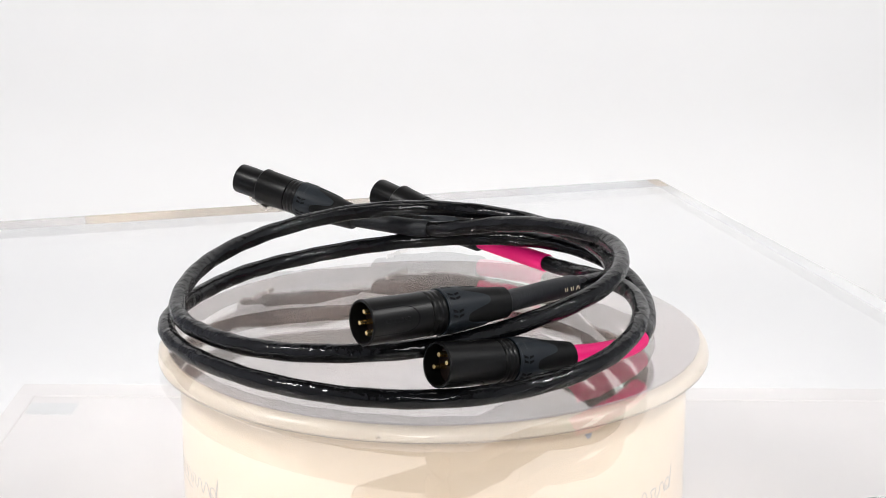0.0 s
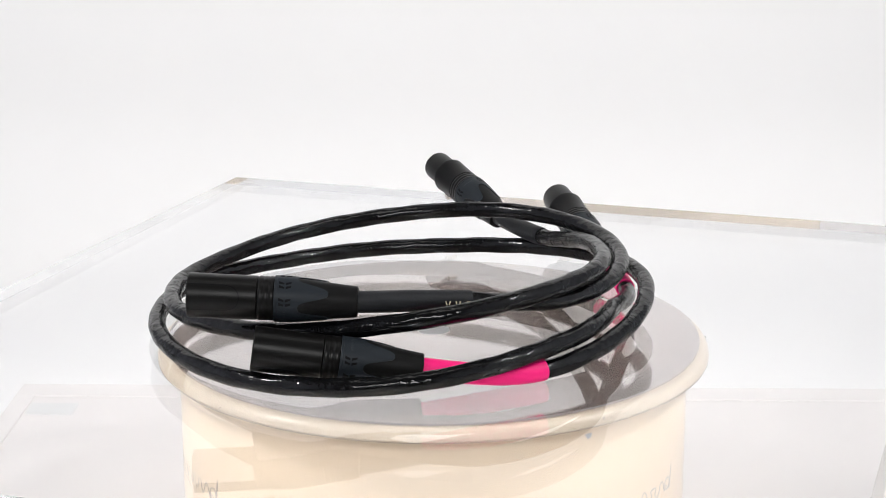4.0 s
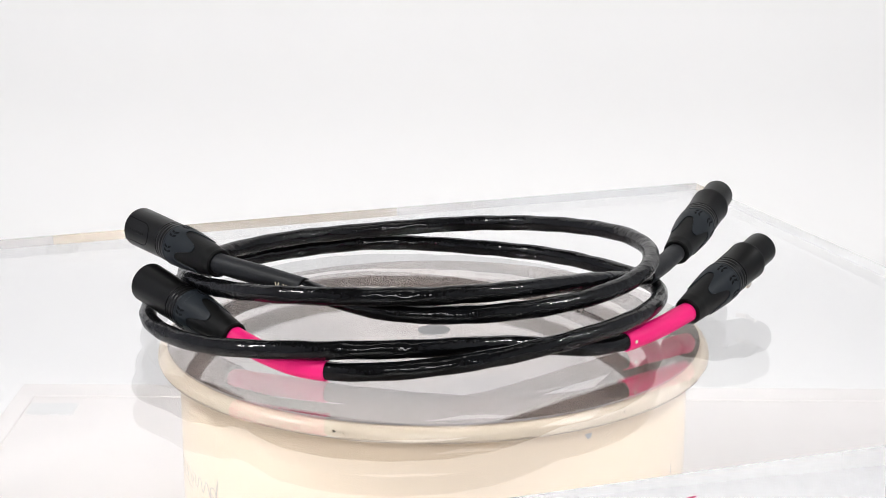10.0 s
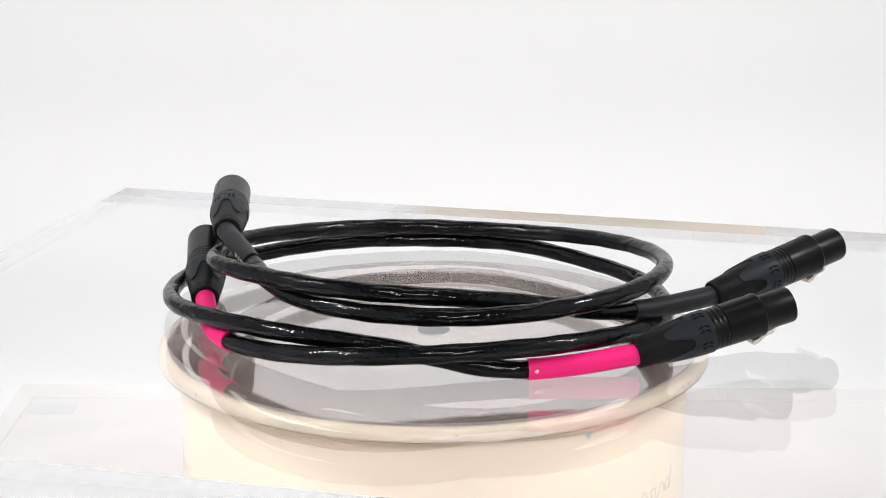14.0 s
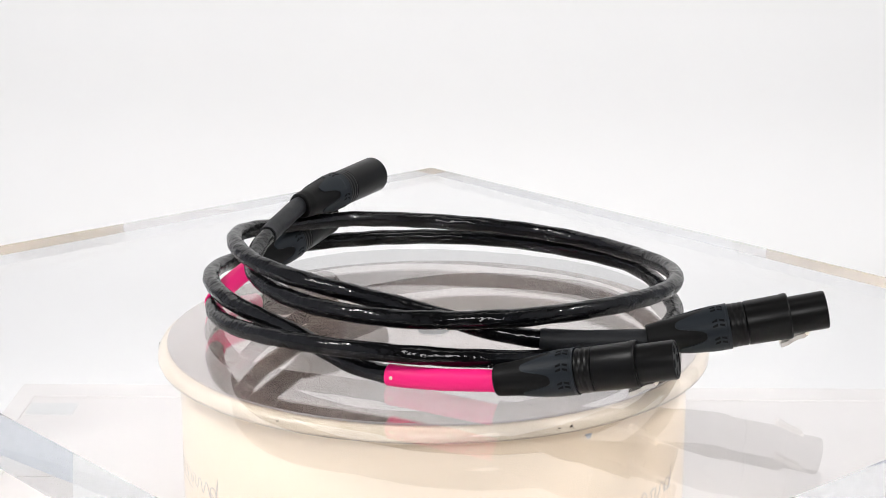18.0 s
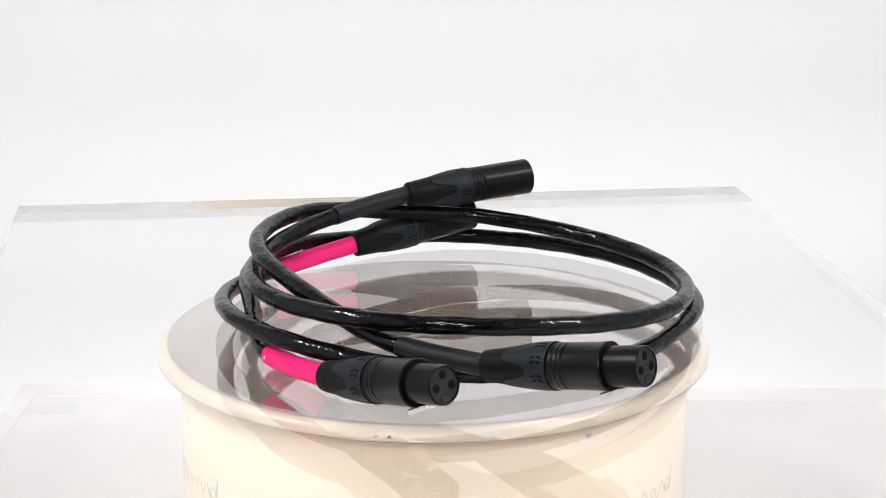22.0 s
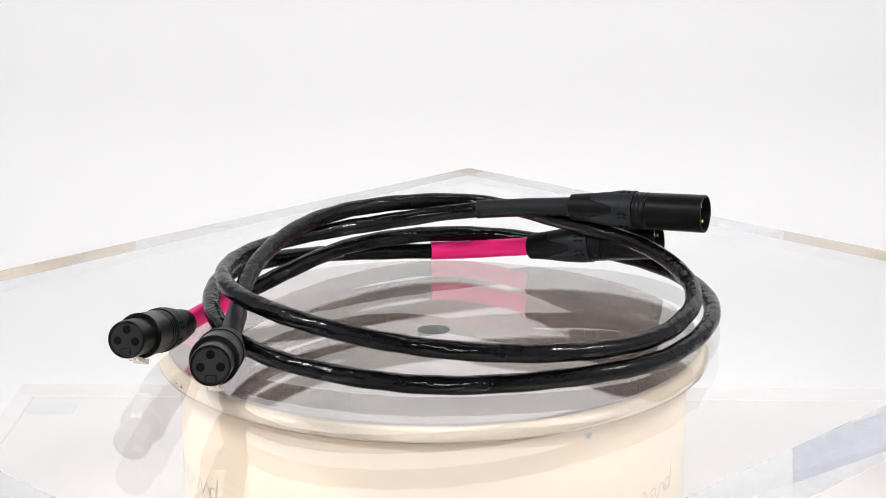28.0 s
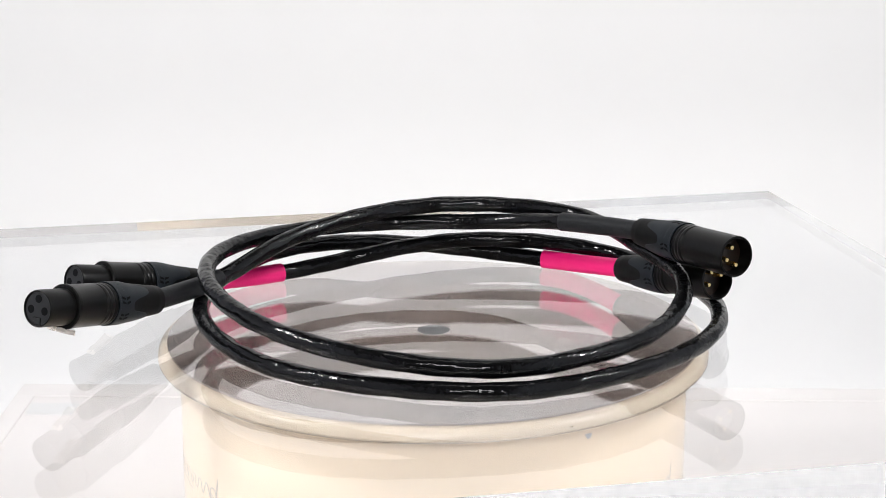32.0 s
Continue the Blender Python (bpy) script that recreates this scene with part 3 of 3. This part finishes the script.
def aim(boot, tip):
    """The pose at boot whose x runs to tip, with z as upright as it can be."""
    x = (Vector(tip) - Vector(boot)).normalized()
    y = Vector((0, 0, 1)).cross(x).normalized()
    z = x.cross(y)
    m = Matrix((x, y, z)).transposed().to_4x4()
    m.translation = Vector(boot)
    return m


# ------------------------------------------------------------------ cables
CABLE_R, SHRINK_R = 0.00405, 0.0047
LIFT = 0.0335      # the fitted heights count from here


def coil_points(knots):
    return [(x, y, z + LIFT) for x, y, z in knots]


BLACK_KNOTS = [(-0.0420, 0.1248, -0.0152), (0.0015, 0.1007, -0.0153), (0.0365, 0.0766, -0.0067), (0.0719, 0.0348, -0.0000), (0.0867, -0.0143, 0.0018),
               (0.0725, -0.0700, -0.0003), (0.0335, -0.1014, -0.0074), (-0.0075, -0.1176, -0.0120), (-0.0630, -0.1049, -0.0171), (-0.1005, -0.0713, -0.0194),
               (-0.1179, -0.0301, -0.0200), (-0.1141, 0.0252, -0.0160), (-0.0862, 0.0726, -0.0107), (-0.0404, 0.1007, -0.0059), (0.0103, 0.1024, -0.0049),
               (0.0531, 0.0778, -0.0063), (0.0799, 0.0332, -0.0074), (0.0827, -0.0210, -0.0065), (0.0628, -0.0590, -0.0011), (0.0307, -0.0989, 0.0028)]
PINK_KNOTS = [(0.0261, 0.1175, -0.0259), (0.0635, 0.0757, -0.0290), (0.0802, 0.0333, -0.0229), (0.0940, -0.0128, -0.0192), (0.0887, -0.0673, -0.0203),
              (0.0613, -0.1096, -0.0246), (0.0157, -0.1333, -0.0272), (-0.0356, -0.1299, -0.0280), (-0.0831, -0.1020, -0.0277), (-0.1145, -0.0590, -0.0284),
              (-0.1236, -0.0166, -0.0282), (-0.1121, 0.0312, -0.0288), (-0.0873, 0.0721, -0.0282), (-0.0397, 0.1032, -0.0259), (0.0106, 0.1070, -0.0219),
              (0.0614, 0.0840, -0.0185), (0.0919, 0.0401, -0.0207), (0.1006, -0.0098, -0.0259), (0.0893, -0.0582, -0.0286), (0.0585, -0.0913, -0.0237)]


def audio_cable(label, knots, f_boot, f_tip, m_boot, m_tip, sleeve, f_len, m_len, f_roll=0, m_roll=0):
    ob = tagged(new("audio_cable"), label, "cable", "pair of audio cables")
    ob.matrix_world = pose(0, 0, ZT)
    lift = Vector((0, 0, LIFT))
    pts = spline(coil_points(knots), 700)
    # run a little way into both boots
    a = np.array(Vector(f_tip) - Vector(f_boot))
    b = np.array(Vector(m_tip) - Vector(m_boot))
    pts = np.vstack([pts[:1] + 0.004 * a / np.linalg.norm(a), pts, pts[-1:] + 0.004 * b / np.linalg.norm(b)])
    st = strand(pts)
    total = st.lengths[-1]

    def cable_radius(s, ang):
        twist = math.cos(3 * ang - s * 260)
        return CABLE_R * (1 + 0.026 * twist + 0.03 * noise.noise(Vector((s * 110, math.cos(ang), math.sin(ang)))))

    def sleeve_radius(s, ang):
        return SHRINK_R * (1 + 0.010 * math.cos(3 * ang - s * 240) + 0.012 * noise.noise(Vector((s * 120, 3 + math.cos(ang), math.sin(ang)))))
    attach("jacket", sweep("jacket", st, 0.0, total, cable_radius, M_JACKET), ob, label="glossy black jacket over twisted conductors")
    word = "pink" if sleeve is M_PINK else "black"
    attach("heat_shrink", sweep("heat_shrink", st, 0.0, f_len + 0.004, sleeve_radius, sleeve, 32, 0.001), ob, label=word + " heat-shrink sleeve")
    attach("heat_shrink", sweep("heat_shrink", st, total - m_len - 0.004, total, sleeve_radius, sleeve, 32, 0.001), ob, label=word + " heat-shrink sleeve")
    plug("female", ob, aim(Vector(f_boot) + lift, Vector(f_tip) + lift), f_roll)
    plug("male", ob, aim(Vector(m_boot) + lift, Vector(m_tip) + lift), m_roll)
    return ob, st


black_cable, BLACK_ST = audio_cable("coiled black audio cable with black sleeves at both plugs", BLACK_KNOTS,
                                    (-0.0420, 0.1250, -0.0152), (-0.1076, 0.1601, -0.0006), (0.0298, -0.0990, 0.0027), (-0.0296, -0.1403, 0.0061), M_SHRINK, 0.046, 0.050, m_roll=81)
pink_cable, PINK_ST = audio_cable("coiled black audio cable with bright pink sleeves at both plugs", PINK_KNOTS,
                                  (0.0261, 0.1173, -0.0258), (-0.0312, 0.1660, -0.0102), (0.0578, -0.0920, -0.0237), (0.0036, -0.1327, -0.0138), M_PINK, 0.050, 0.054)


def print_marks(parent, st, near, count):
    """Small cream printed strokes round a sleeve, too worn to read."""
    near = np.array(near)
    last = len(st.points) - 60
    i0 = last + int(np.argmin(np.linalg.norm(st.points[last:] - near, axis=1)))
    out = Vector(near - st.points[i0]).normalized()
    for k in range(count):
        i = i0 - round(k * 0.0021 / 0.0015)
        p = Vector(st.points[i])
        along = Vector(st.points[i + 1] - st.points[i - 1]).normalized()
        n = (out - along * out.dot(along)).normalized()
        up = along.cross(n)
        m = Matrix((along, up, n)).transposed().to_4x4()
        m.translation = p + n * (SHRINK_R - 0.00008)
        bm = box_bm(-0.0002, -0.0009, 0, 0.0002, 0.0009, 0.00018)
        lean = (-24, 18, -20, 0, 22)[k % 5]
        ob = attach("print_mark", mesh_of(bm, "print_mark", M_PRINT), parent)
        ob.matrix_local = m @ pose(0, 0, 0, 0, 0, lean)




def glue_speck():
    """A dried glue spot on the pink sleeve."""
    bm = bmesh.new()
    bmesh.ops.create_icosphere(bm, subdivisions=2, radius=0.0009)
    for v in bm.verts:
        v.co = v.co * (1 + 0.4 * noise.noise(v.co * 900))
    near = Vector((0.0585, 0.0855, 0.0335 - 0.0290))
    i = int(np.argmin(np.linalg.norm(PINK_ST.points - np.array(near), axis=1)))
    p = Vector(PINK_ST.points[i])
    ob = attach("glue_speck", mesh_of(bm, "glue_speck", M_PRINT, True), pink_cable)
    ob.matrix_local = Matrix.Translation(p + (near - p).normalized() * (SHRINK_R - 0.0004))


glue_speck()
print_marks(black_cable, BLACK_ST, (0.0585, -0.0735, 0.0340), 6)

# ------------------------------------------------------------------ what turns


def motions():
    """Everything on the platter turns once round in about 42 seconds."""
    for thing, z in ((platter, BASE_H - GAP), (slab, ZT), (black_cable, ZT), (pink_cable, ZT)):
        walk(thing, [(t, pose(0, 0, z, 0, 0, turn(t))) for t in range(0, 33)])


motions()
